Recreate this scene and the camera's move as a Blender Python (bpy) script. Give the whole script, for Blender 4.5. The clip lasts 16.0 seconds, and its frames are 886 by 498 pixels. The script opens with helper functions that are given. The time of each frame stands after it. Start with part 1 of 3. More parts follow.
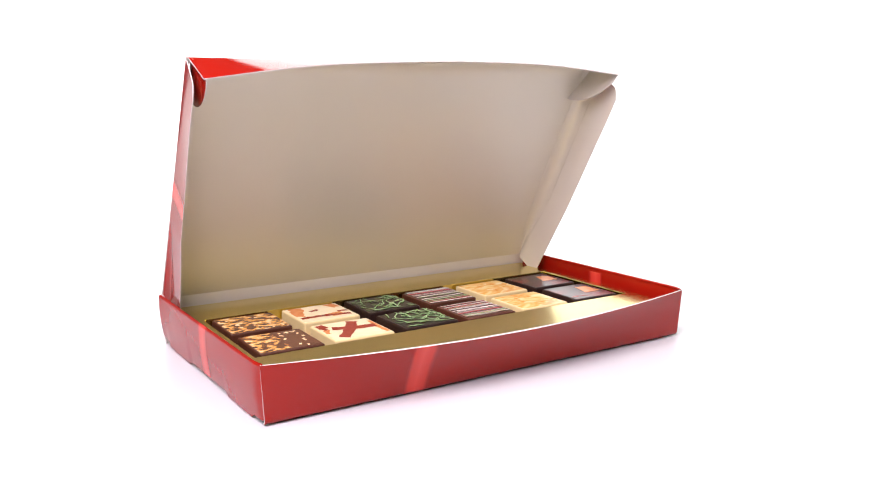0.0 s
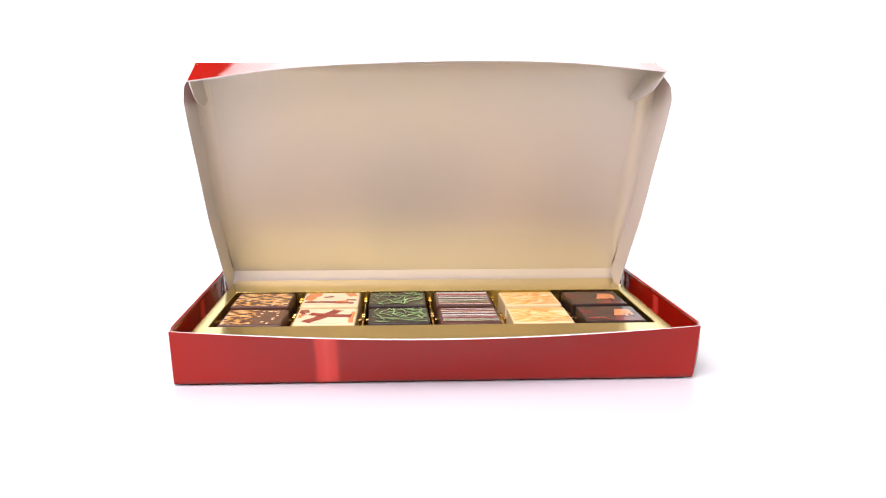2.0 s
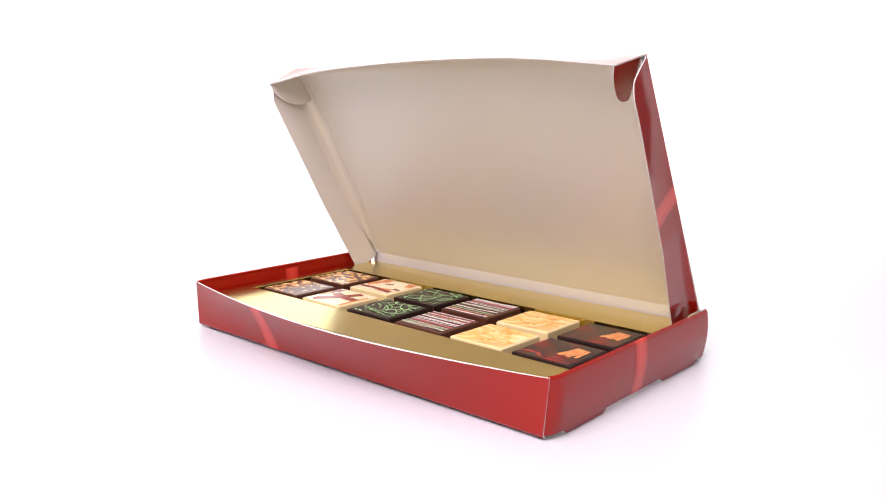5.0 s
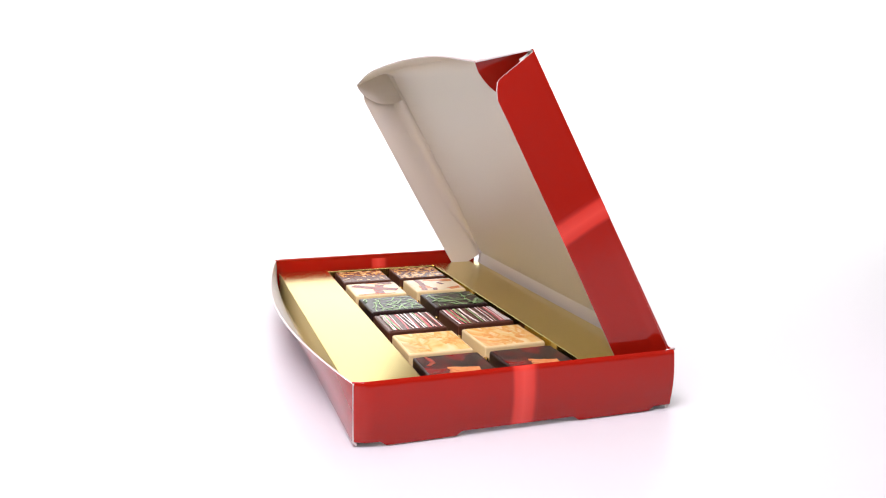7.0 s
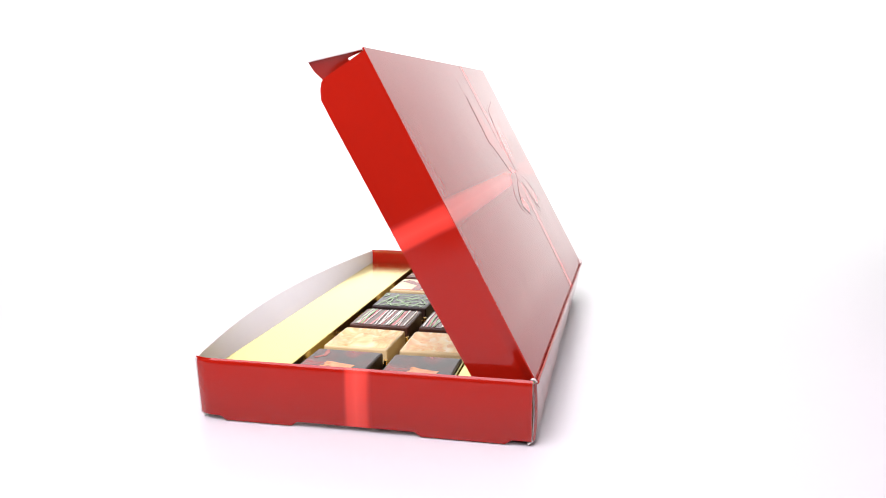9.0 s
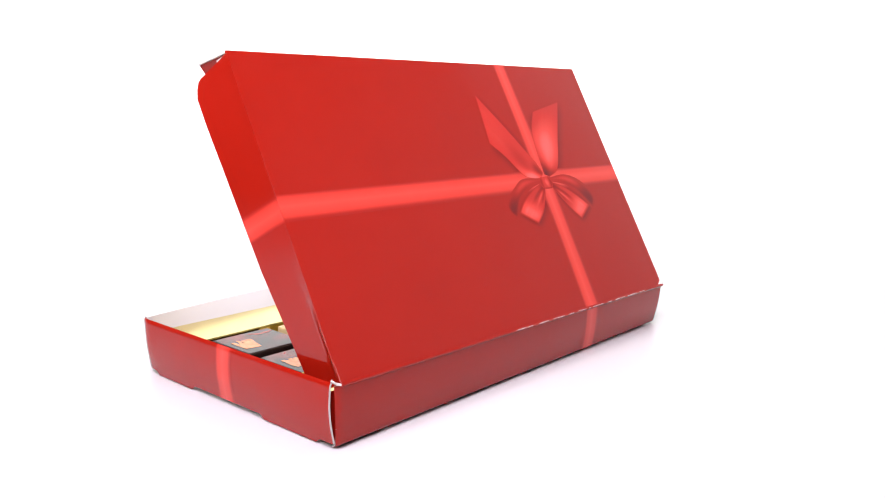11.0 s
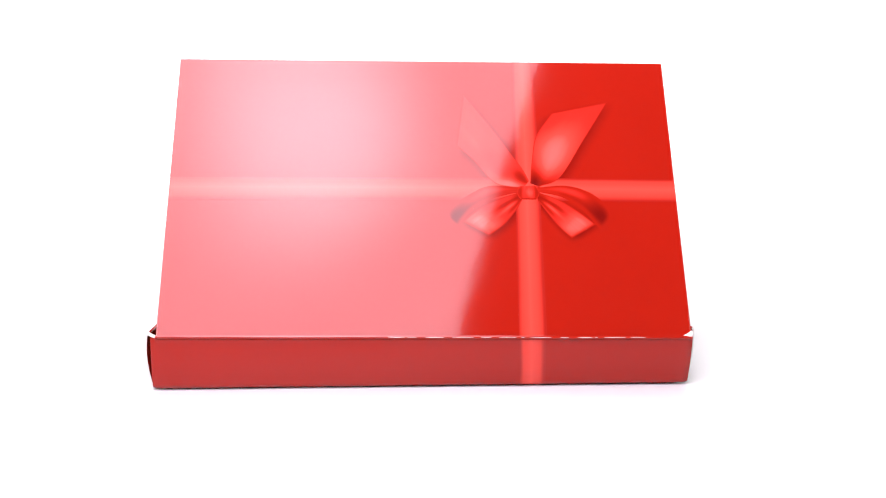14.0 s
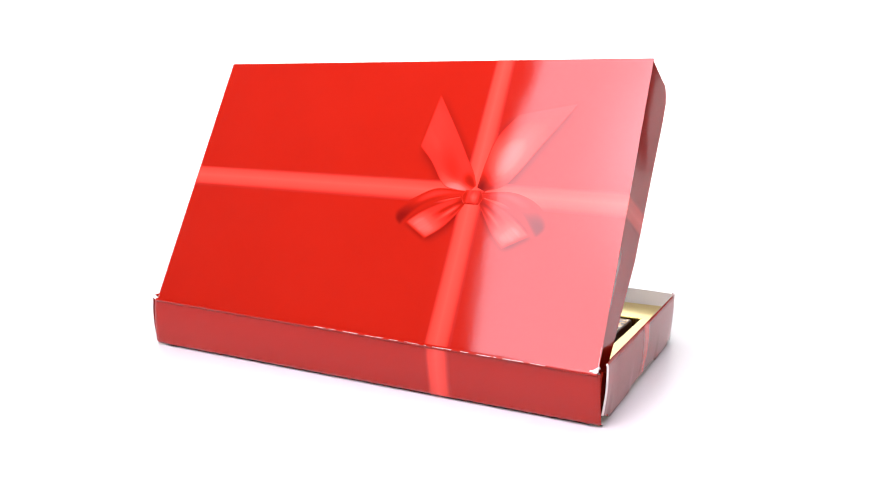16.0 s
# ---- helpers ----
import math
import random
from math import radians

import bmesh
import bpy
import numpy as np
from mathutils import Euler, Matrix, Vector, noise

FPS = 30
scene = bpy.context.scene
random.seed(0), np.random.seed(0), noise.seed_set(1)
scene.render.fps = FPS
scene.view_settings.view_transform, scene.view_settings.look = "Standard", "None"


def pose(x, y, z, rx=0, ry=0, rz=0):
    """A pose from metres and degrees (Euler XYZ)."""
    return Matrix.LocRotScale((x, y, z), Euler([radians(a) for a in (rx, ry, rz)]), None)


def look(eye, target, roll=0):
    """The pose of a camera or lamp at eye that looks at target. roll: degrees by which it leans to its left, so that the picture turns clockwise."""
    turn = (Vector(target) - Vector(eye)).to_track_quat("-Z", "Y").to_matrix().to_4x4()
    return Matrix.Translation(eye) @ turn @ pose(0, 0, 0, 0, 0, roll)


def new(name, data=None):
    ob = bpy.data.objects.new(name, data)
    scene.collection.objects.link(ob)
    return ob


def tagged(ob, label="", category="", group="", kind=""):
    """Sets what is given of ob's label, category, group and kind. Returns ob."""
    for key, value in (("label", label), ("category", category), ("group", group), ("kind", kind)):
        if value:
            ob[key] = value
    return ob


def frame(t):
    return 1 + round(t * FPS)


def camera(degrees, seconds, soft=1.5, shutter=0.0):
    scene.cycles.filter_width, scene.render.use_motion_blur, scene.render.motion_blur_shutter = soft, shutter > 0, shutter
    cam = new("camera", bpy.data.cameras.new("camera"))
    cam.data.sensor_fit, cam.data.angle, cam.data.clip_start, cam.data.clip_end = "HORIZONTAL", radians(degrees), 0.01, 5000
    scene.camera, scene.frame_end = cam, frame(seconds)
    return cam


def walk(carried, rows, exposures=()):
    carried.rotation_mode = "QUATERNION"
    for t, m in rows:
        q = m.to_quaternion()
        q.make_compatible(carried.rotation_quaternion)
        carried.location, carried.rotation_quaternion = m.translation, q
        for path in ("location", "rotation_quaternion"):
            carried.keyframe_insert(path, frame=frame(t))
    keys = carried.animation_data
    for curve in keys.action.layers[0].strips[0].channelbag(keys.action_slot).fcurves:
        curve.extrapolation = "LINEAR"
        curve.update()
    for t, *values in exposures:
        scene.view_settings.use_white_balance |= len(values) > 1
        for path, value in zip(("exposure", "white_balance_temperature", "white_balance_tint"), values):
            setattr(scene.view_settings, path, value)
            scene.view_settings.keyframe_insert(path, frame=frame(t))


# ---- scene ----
cam = camera(56.43, 16.0, soft=1.1)
EYE = Vector((0.0, -0.3990, 0.1207))
AIM = look(EYE, EYE + Vector((0.02134, 0.98325, -0.18102)), 0.22)
# the camera's own exposure: lower while much white shows, higher before the red lid
EXPOSURES = [(0.0, -0.12), (1.5, -0.20), (3.0, -0.27), (4.2, -0.27), (6.3, -0.32), (8.5, -0.40), (9.5, -0.32), (10.2, -0.26), (12.4, -0.10), (14.0, -0.08), (16.0, -0.07)]
walk(cam, [(0.0, AIM), (16.0, AIM)], EXPOSURES)

# the box turns with its support, once round in about 24 seconds
TURN, FACING = -15.0435, 2.1257


def spin(t):
    return pose(0, 0, 0.0009, 0, 0, TURN * (t - FACING))


# ------------------------------------------------------------ light
world = bpy.data.worlds.new("studio")
scene.world = world
world.use_nodes = True
world.node_tree.nodes["Background"].inputs[0].default_value = (0.9, 0.95, 1.0, 1)
world.node_tree.nodes["Background"].inputs[1].default_value = 0.05


def softbox(name, eye, target, sx, sy, watts, colour=(1, 1, 1), shape="RECTANGLE"):
    lamp = bpy.data.lights.new(name, "AREA")
    lamp.shape, lamp.size, lamp.size_y = shape, sx, sy
    lamp.energy, lamp.color = watts, colour
    ob = new(name, lamp)
    ob.matrix_world = look(eye, target)
    return ob


def hot_middle(lamp, extra, reach):
    """A diffuser that is brighter before its lamp head than towards its rim."""
    lamp.use_nodes = True
    n, l = lamp.node_tree.nodes, lamp.node_tree.links
    at = n.new("ShaderNodeNewGeometry")
    away = n.new("ShaderNodeVectorMath")
    away.operation = "DISTANCE"
    away.inputs[1].default_value = (0.5, 0.5, 0)
    l.new(at.outputs["Parametric"], away.inputs[0])
    fall = n.new("ShaderNodeMapRange")
    fall.interpolation_type = "SMOOTHERSTEP"
    fall.inputs["From Max"].default_value = reach
    fall.inputs["To Min"].default_value, fall.inputs["To Max"].default_value = 1.0 + extra, 1.0
    l.new(away.outputs["Value"], fall.inputs["Value"])
    l.new(fall.outputs[0], n["Emission"].inputs["Strength"])


key = softbox("key_softbox", (-0.135, -0.379, 0.630), (0.298, 0.371, 0.130), 0.56, 0.74, 13.2, (1.0, 0.885, 1.015))
hot_middle(key.data, 1.2, 0.42)
# added overhead fill: lifts lid and floor, leaves the upright walls darker
softbox("top_fill", (0.0, 0.15, 1.30), (0.0, 0.10, 0.0), 1.2, 1.2, 11.0, (1.0, 0.99, 0.98))
back = softbox("backdrop_softbox", (0.0, 0.80, 1.50), (0.0, 1.55, 0.35), 2.2, 0.7, 66.0, (1.0, 1.0, 1.0))
back.data.spread = radians(130)


# ------------------------------------------------------------ materials
def material(name):
    m = bpy.data.materials.new(name)
    m.use_nodes = True
    return m, m.node_tree.nodes, m.node_tree.links, m.node_tree.nodes["Principled BSDF"]


def ramp(nodes, stops):
    r = nodes.new("ShaderNodeValToRGB")
    while len(r.color_ramp.elements) < len(stops):
        r.color_ramp.elements.new(0.5)
    for e, (p, c) in zip(r.color_ramp.elements, stops):
        e.position, e.color = p, (*c, 1) if len(c) == 3 else c
    return r


def noise_tex(nodes, links, scale, detail=3.0, rough=0.55, coord="Object", stretch=(1, 1, 1)):
    tc = nodes.new("ShaderNodeTexCoord")
    mp = nodes.new("ShaderNodeMapping")
    mp.inputs["Scale"].default_value = stretch
    links.new(tc.outputs[coord], mp.inputs["Vector"])
    n = nodes.new("ShaderNodeTexNoise")
    n.inputs["Scale"].default_value, n.inputs["Detail"].default_value, n.inputs["Roughness"].default_value = scale, detail, rough
    links.new(mp.outputs[0], n.inputs["Vector"])
    return n


def bump(nodes, links, bsdf, source, strength, distance):
    b = nodes.new("ShaderNodeBump")
    b.inputs["Strength"].default_value, b.inputs["Distance"].default_value = strength, distance
    links.new(source, b.inputs["Height"])
    links.new(b.outputs[0], bsdf.inputs["Normal"])
    return b


def surface(name, dark, light, scale=60, rough=0.4, metal=0.0, coat=0.0, coat_rough=0.1, relief=0.05, depth=0.0004, spec=0.5, fine=900, stretch=(1, 1, 1)):
    """Two-scale varied surface: broad tint variation and a fine grain in the relief."""
    m, n, l, b = material(name)
    broad = noise_tex(n, l, scale, 3)
    r = ramp(n, [(0.05, dark), (0.95, light)])
    l.new(broad.outputs[0], r.inputs[0])
    l.new(r.outputs[0], b.inputs["Base Color"])
    grain = noise_tex(n, l, fine, 2, stretch=stretch)
    bp = bump(n, l, b, grain.outputs[0], relief, depth)
    rr = n.new("ShaderNodeMapRange")
    rr.inputs["To Min"].default_value, rr.inputs["To Max"].default_value = rough * 0.85, rough * 1.15
    l.new(broad.outputs[0], rr.inputs["Value"])
    l.new(rr.outputs[0], b.inputs["Roughness"])
    b.inputs["Metallic"].default_value = metal
    b.inputs["Specular IOR Level"].default_value = spec
    b.inputs["Coat Weight"].default_value, b.inputs["Coat Roughness"].default_value = coat, coat_rough
    return m


COAT_ROUGH = 0.075


def varnish(m):
    """Clear print varnish: slow waves in the sheet and a fine peel bend what it mirrors."""
    n, l, b = m.node_tree.nodes, m.node_tree.links, m.node_tree.nodes["Principled BSDF"]
    b.inputs["Roughness"].default_value, b.inputs["Specular IOR Level"].default_value = 0.5, 0.0
    b.inputs["Coat Weight"].default_value, b.inputs["Coat Roughness"].default_value, b.inputs["Coat IOR"].default_value = 1.0, COAT_ROUGH, 1.41
    slow = noise_tex(n, l, 22, 2)
    b2 = n.new("ShaderNodeBump")
    b2.inputs["Strength"].default_value, b2.inputs["Distance"].default_value = 0.13, 0.0012
    peel = noise_tex(n, l, 400, 2)
    both = n.new("ShaderNodeMath")
    both.operation = "MULTIPLY_ADD"
    both.inputs[1].default_value = 0.10
    l.new(peel.outputs[0], both.inputs[0])
    l.new(slow.outputs[0], both.inputs[2])
    l.new(both.outputs[0], b2.inputs["Height"])
    l.new(b2.outputs[0], b.inputs["Coat Normal"])
    return m


def wavy_card(name, dark, light):
    """Varnished printed card."""
    return varnish(surface(name, dark, light, 25, 0.5, spec=0.0))


RED = wavy_card("varnished_red_card", (0.268, 0.0074, 0.0028), (0.296, 0.0088, 0.0036))
WHITE_EDGE = surface("bare_card_edge", (0.50, 0.46, 0.43), (0.62, 0.58, 0.55), 300, 0.8)
INNER = surface("satin_lining", (0.62, 0.585, 0.52), (0.66, 0.625, 0.56), 18, 0.50, metal=0.34, relief=0.04, fine=1500)
LINER = surface("white_card_inside", (0.60, 0.60, 0.61), (0.66, 0.66, 0.67), 40, 0.55)
GOLD = surface("gold_card", (0.72, 0.585, 0.19), (0.76, 0.62, 0.215), 30, 0.20, metal=1.0, relief=0.03, fine=700)
GOLD_DARK = surface("gold_tray_plastic", (0.55, 0.36, 0.10), (0.65, 0.45, 0.16), 80, 0.22, metal=1.0)
SWEEP = surface("white_paper_sweep", (0.50, 0.505, 0.50), (0.54, 0.545, 0.54), 6, 0.35, relief=0.02, fine=500, spec=0.35)
REFLECTOR_PALE = surface("pale_reflector_board", (0.50, 0.50, 0.50), (0.56, 0.56, 0.56), 3, 0.8)
ROOM = surface("grey_studio_wall", (0.30, 0.30, 0.31), (0.35, 0.35, 0.36), 3, 0.8)


def ribbon_material(name, edge, mid, bright, sheen_scale=3.0):
    m, n, l, b = material(name)
    uv = n.new("ShaderNodeTexCoord")
    sep = n.new("ShaderNodeSeparateXYZ")
    l.new(uv.outputs["UV"], sep.inputs[0])
    folds = n.new("ShaderNodeTexNoise")
    folds.inputs["Scale"].default_value, folds.inputs["Detail"].default_value = sheen_scale, 2
    mp = n.new("ShaderNodeMapping")
    mp.inputs["Scale"].default_value = (2.2, 0.35, 1)
    l.new(uv.outputs["UV"], mp.inputs["Vector"])
    l.new(mp.outputs[0], folds.inputs["Vector"])
    across = ramp(n, [(0.0, edge), (0.10, mid), (0.42, bright), (0.8, mid), (1.0, edge)])
    mix = n.new("ShaderNodeMath")
    mix.operation = "MULTIPLY_ADD"
    mix.inputs[1].default_value, mix.inputs[2].default_value = 0.5, -0.25
    l.new(folds.outputs[0], mix.inputs[0])
    add = n.new("ShaderNodeMath")
    l.new(sep.outputs[0], add.inputs[0])
    l.new(mix.outputs[0], add.inputs[1])
    l.new(add.outputs[0], across.inputs[0])
    l.new(across.outputs[0], b.inputs["Base Color"])
    return varnish(m)


BAND = ribbon_material("printed_ribbon_band", (0.29, 0.012, 0.008), (0.53, 0.035, 0.023), (0.62, 0.053, 0.036), 0.7)


def edge_fade(n, l, uv, width_u, width_v, ends):
    """0 at the rim of a printed piece, 1 inside it; ends: which ends of v fade, 'both' or 'far'."""
    sep = n.new("ShaderNodeSeparateXYZ")
    l.new(uv, sep.inputs[0])
    rise = []
    for k, width in ((0, width_u), (1, width_v)):
        r = n.new("ShaderNodeMapRange")
        r.interpolation_type = "SMOOTHSTEP"
        if k == 1 and ends == "far":
            r.inputs["From Min"].default_value, r.inputs["From Max"].default_value = 1.0, 1.0 - width
            l.new(sep.outputs[1], r.inputs["Value"])
        else:
            d = n.new("ShaderNodeMath")
            d.operation = "PINGPONG"
            d.inputs[1].default_value = 0.5
            l.new(sep.outputs[k], d.inputs[0])
            r.inputs["From Max"].default_value = width
            l.new(d.outputs[0], r.inputs["Value"])
        rise.append(r)
    mul = n.new("ShaderNodeMath")
    mul.operation = "MULTIPLY"
    l.new(rise[0].outputs[0], mul.inputs[0])
    l.new(rise[1].outputs[0], mul.inputs[1])
    return mul.outputs[0]


CARD_RED = (0.282, 0.0081, 0.0032)
SATIN = [(0.0, (0.115, 0.0027, 0.002)), (0.30, CARD_RED), (0.52, (0.45, 0.019, 0.012)), (0.74, (0.60, 0.044, 0.030)), (1.0, (0.80, 0.135, 0.118))]


def satin_print(name, base, blobs, fold=0.3, fine=5.0, rim=None, shades=SATIN):
    """Printed satin. blobs: lights and darks of the fabric as (u, v, half width, half length, amount); rim: widths over which the ink
    fades into the red card."""
    m, n, l, b = material(name)
    uv = n.new("ShaderNodeTexCoord").outputs["UV"]
    mp = n.new("ShaderNodeMapping")
    mp.inputs["Scale"].default_value = (fine, 0.9, 1)
    l.new(uv, mp.inputs["Vector"])
    nz = n.new("ShaderNodeTexNoise")
    nz.inputs["Scale"].default_value, nz.inputs["Detail"].default_value, nz.inputs["Distortion"].default_value = 1.0, 2, 0.3
    l.new(mp.outputs[0], nz.inputs["Vector"])
    tot = n.new("ShaderNodeMath")
    tot.operation = "MULTIPLY_ADD"
    tot.inputs[1].default_value, tot.inputs[2].default_value = fold, base - fold / 2
    l.new(nz.outputs[0], tot.inputs[0])
    for u, v, hu, hv, amount in blobs:
        away = n.new("ShaderNodeMapping")
        away.vector_type = "TEXTURE"
        away.inputs["Location"].default_value, away.inputs["Scale"].default_value = (u, v, 0), (hu, hv, 1)
        l.new(uv, away.inputs["Vector"])
        far = n.new("ShaderNodeVectorMath")
        far.operation = "LENGTH"
        l.new(away.outputs[0], far.inputs[0])
        r = n.new("ShaderNodeMapRange")
        r.interpolation_type = "SMOOTHERSTEP"
        r.inputs["To Min"].default_value, r.inputs["To Max"].default_value = amount, 0.0
        l.new(far.outputs["Value"], r.inputs["Value"])
        add = n.new("ShaderNodeMath")
        l.new(tot.outputs[0], add.inputs[0])
        l.new(r.outputs[0], add.inputs[1])
        tot = add
    tint = ramp(n, shades)
    l.new(tot.outputs[0], tint.inputs[0])
    if rim:
        mix = n.new("ShaderNodeMixRGB")
        mix.inputs[1].default_value = (*CARD_RED, 1)
        l.new(edge_fade(n, l, uv, *rim), mix.inputs[0])
        l.new(tint.outputs[0], mix.inputs[2])
        l.new(mix.outputs[0], b.inputs["Base Color"])
    else:
        l.new(tint.outputs[0], b.inputs["Base Color"])
    return varnish(m)


BOW = satin_print("printed_bow_loop", 0.49, [(0.5, 0.84, 1.0, 0.36, 0.34), (0.5, 0.0, 0.9, 0.34, -0.34), (0.40, 0.34, 0.18, 0.40, -0.28), (0.82, 0.30, 0.16, 0.34, -0.22), (0.62, 0.36, 0.12, 0.40, 0.22)], 0.20, 4.0, (0.09, 0.07, "far"))
BOW_TAIL = satin_print("printed_bow_tail", 0.49, [(0.10, 0.27, 0.46, 0.46, 0.44), (0.68, 0.14, 0.42, 0.34, -0.30), (0.45, 0.55, 0.40, 0.30, -0.12), (0.5, 0.9, 0.9, 0.4, 0.06)], 0.10, 3.0, (0.03, 0.02, "far"))
BOW_TAIL_BRIGHT = satin_print("printed_bow_tail_sheen", 0.47, [(0.52, 0.50, 0.80, 0.52, 0.40), (0.40, 0.0, 0.9, 0.36, -0.48), (0.90, 0.20, 0.25, 0.30, -0.15)], 0.12, 3.0, (0.03, 0.02, "far"))
BOW_SHADE = satin_print("printed_bow_inside", 0.34, [(0.55, 0.78, 0.9, 0.40, -0.30), (0.35, 0.30, 0.4, 0.30, 0.18), (0.75, 0.45, 0.3, 0.40, -0.10)], 0.16, 4.0, (0.30, 0.16, "far"))
BOW_KNOT = satin_print("printed_bow_knot", 0.50, [(0.55, 0.45, 0.26, 0.5, 0.26), (0.12, 0.5, 0.22, 0.9, -0.22), (0.90, 0.5, 0.2, 0.9, -0.26), (0.5, 1.0, 0.9, 0.25, -0.3)], 0.35, 5.0)
PRINT_SHADE = satin_print("printed_shadow", 0.02, [], 0.04, 3.0, (0.36, 0.16, "both"))


# ------------------------------------------------------------ mesh helpers
def part(name, bm, mats, parent, label=""):
    mesh = bpy.data.meshes.new(name)
    bm.normal_update()
    bm.to_mesh(mesh)
    bm.free()
    for m in mats if isinstance(mats, (list, tuple)) else [mats]:
        mesh.materials.append(m)
    ob = new(name, mesh)
    ob.parent = parent
    if label:
        ob["label"] = label
    return ob


def sheet(f, nu, nv, thick, flip=False, lift=0.0, smooth=True, edge_slot=2, end_slot=None):
    """A thin solid sheet over f(u, v), u and v from 0 to 1: slot 0 outside, slot 1 inside, slot 2 the cut edges."""
    bm = bmesh.new()
    uvl = bm.loops.layers.uv.new("UVMap")
    outer, inner, e = {}, {}, 1e-3
    for i in range(nu + 1):
        for j in range(nv + 1):
            u, v = i / nu, j / nv
            du = f(min(u + e, 1), v) - f(max(u - e, 0), v)
            dv = f(u, min(v + e, 1)) - f(u, max(v - e, 0))
            nrm = du.cross(dv)
            if nrm.length < 1e-14:
                nrm = (f(min(u + e, 1), 0.5) - f(max(u - e, 0), 0.5)).cross(f(0.5, min(v + e, 1)) - f(0.5, max(v - e, 0)))
            nrm = nrm.normalized() * (-1 if flip else 1)
            p = f(u, v) + nrm * lift
            outer[i, j], inner[i, j] = bm.verts.new(p), bm.verts.new(p - nrm * thick)

    def quad(keys, table, slot, back):
        vs = [table[k] for k in keys]
        ks = list(keys)
        if back:
            vs, ks = vs[::-1], ks[::-1]
        fc = bm.faces.new(vs)
        fc.material_index, fc.smooth = slot, smooth
        for lp, k in zip(fc.loops, ks):
            lp[uvl].uv = (k[0] / nu, k[1] / nv)

    for i in range(nu):
        for j in range(nv):
            keys = ((i, j), (i + 1, j), (i + 1, j + 1), (i, j + 1))
            quad(keys, outer, 0, flip)
            quad(keys, inner, 1, not flip)
    rim = [(i, 0) for i in range(nu)] + [(nu, j) for j in range(nv)] + [(i, nv) for i in range(nu, 0, -1)] + [(0, j) for j in range(nv, 0, -1)]
    for a, b in zip(rim, rim[1:] + rim[:1]):
        vs = [outer[a], inner[a], inner[b], outer[b]]
        fc = bm.faces.new(vs[::-1] if flip else vs)
        fc.material_index = end_slot if end_slot is not None and a[0] == b[0] == nu else edge_slot
        for ed in fc.edges:
            ed.smooth = False
        for lp in fc.loops:
            lp[uvl].uv = (a[0] / nu, a[1] / nv)
    return bm


def block(x0, x1, y0, y1, z0, z1, bevel=0.0, segments=2, bm=None):
    made = bm or bmesh.new()
    vs = [made.verts.new((x, y, z)) for z in (z0, z1) for y in (y0, y1) for x in (x0, x1)]
    faces = [made.faces.new([vs[k] for k in q]) for q in ((0, 2, 3, 1), (4, 5, 7, 6), (0, 1, 5, 4), (2, 6, 7, 3), (0, 4, 6, 2), (1, 3, 7, 5))]
    if bevel:
        edges = list({e for fc in faces for e in fc.edges})
        bmesh.ops.bevel(made, geom=edges, offset=bevel, segments=segments, affect="EDGES", profile=0.5)
    return made


def spline(pts, v):
    """A smooth line through pts at v from 0 to 1."""
    k = len(pts) - 1
    i = min(int(v * k), k - 1)
    t = v * k - i
    p1, p2 = Vector(pts[i]), Vector(pts[i + 1])
    p0 = Vector(pts[i - 1]) if i > 0 else 2 * p1 - p2
    p3 = Vector(pts[i + 2]) if i + 2 <= k else 2 * p2 - p1
    return 0.5 * ((2 * p1) + (p2 - p0) * t + (2 * p0 - 5 * p1 + 4 * p2 - p3) * t * t + (3 * p1 - p0 - 3 * p2 + p3) * t ** 3)


def root(name, label, category, group=""):
    ob = new(name)
    ob.empty_display_size = 0.02
    tagged(ob, label, category, group)
    ob.matrix_basis = spin(0)
    MOVING.append(ob)
    return ob


MOVING = []


# ------------------------------------------------------------ setting
def build_sweep():
    prof = [(-0.75, 0.0), (0.0, 0.0), (0.5, 0.0), (1.05, 0.0)]
    for k in range(1, 13):
        a = math.pi / 2 * k / 12
        prof.append((1.05 + 0.55 * math.sin(a), 0.55 * (1 - math.cos(a))))
    prof += [(1.6, 0.80), (1.6, 1.15)]
    prof = [Vector((0, y, z)) for y, z in prof]
    k = len(prof) - 1

    def f(u, v):
        p = prof[min(int(v * k), k - 1)].lerp(prof[min(int(v * k), k - 1) + 1], v * k - min(int(v * k), k - 1))
        return Vector((1.22 * (2 * u - 1), p.y, p.z))
    bm = sheet(f, 8, k, 0.002)
    ob = part("backdrop", bm, [SWEEP, SWEEP, SWEEP], None)
    tagged(ob, "seamless white paper sweep curving up behind the box", "backdrop", kind="structure")


def build_room():
    for name, dims, word in (
        ("floor", (-2.5, 2.5, -2.5, 2.5, -0.06, -0.006), "dark grey studio floor under the paper sweep"),
        ("wall_north", (-2.5, 2.5, 2.5, 2.6, -0.006, 2.6), "grey studio wall behind the paper sweep"),
        ("wall_south", (-2.5, 2.5, -2.6, -2.5, -0.006, 2.6), "grey studio wall facing the paper sweep"),
        ("wall_east", (2.5, 2.6, -2.6, 2.6, -0.006, 2.6), "grey studio side wall"),
        # added out of view: bounces soft light onto the box from the right
        ("partition", (1.26, 1.32, -2.5, 0.80, -0.006, 2.0), "pale grey reflector added out of view beside the paper sweep"),
        ("wall_west", (-2.6, -2.5, -2.6, 2.6, -0.006, 2.6), "grey studio side wall"),
        ("ceiling", (-2.6, 2.6, -2.6, 2.6, 2.6, 2.7), "grey studio ceiling"),
    ):
        tagged(part(name, block(*dims), REFLECTOR_PALE if name == "partition" else ROOM, None), word, name.split("_")[0], kind="structure")


build_sweep()
build_room()

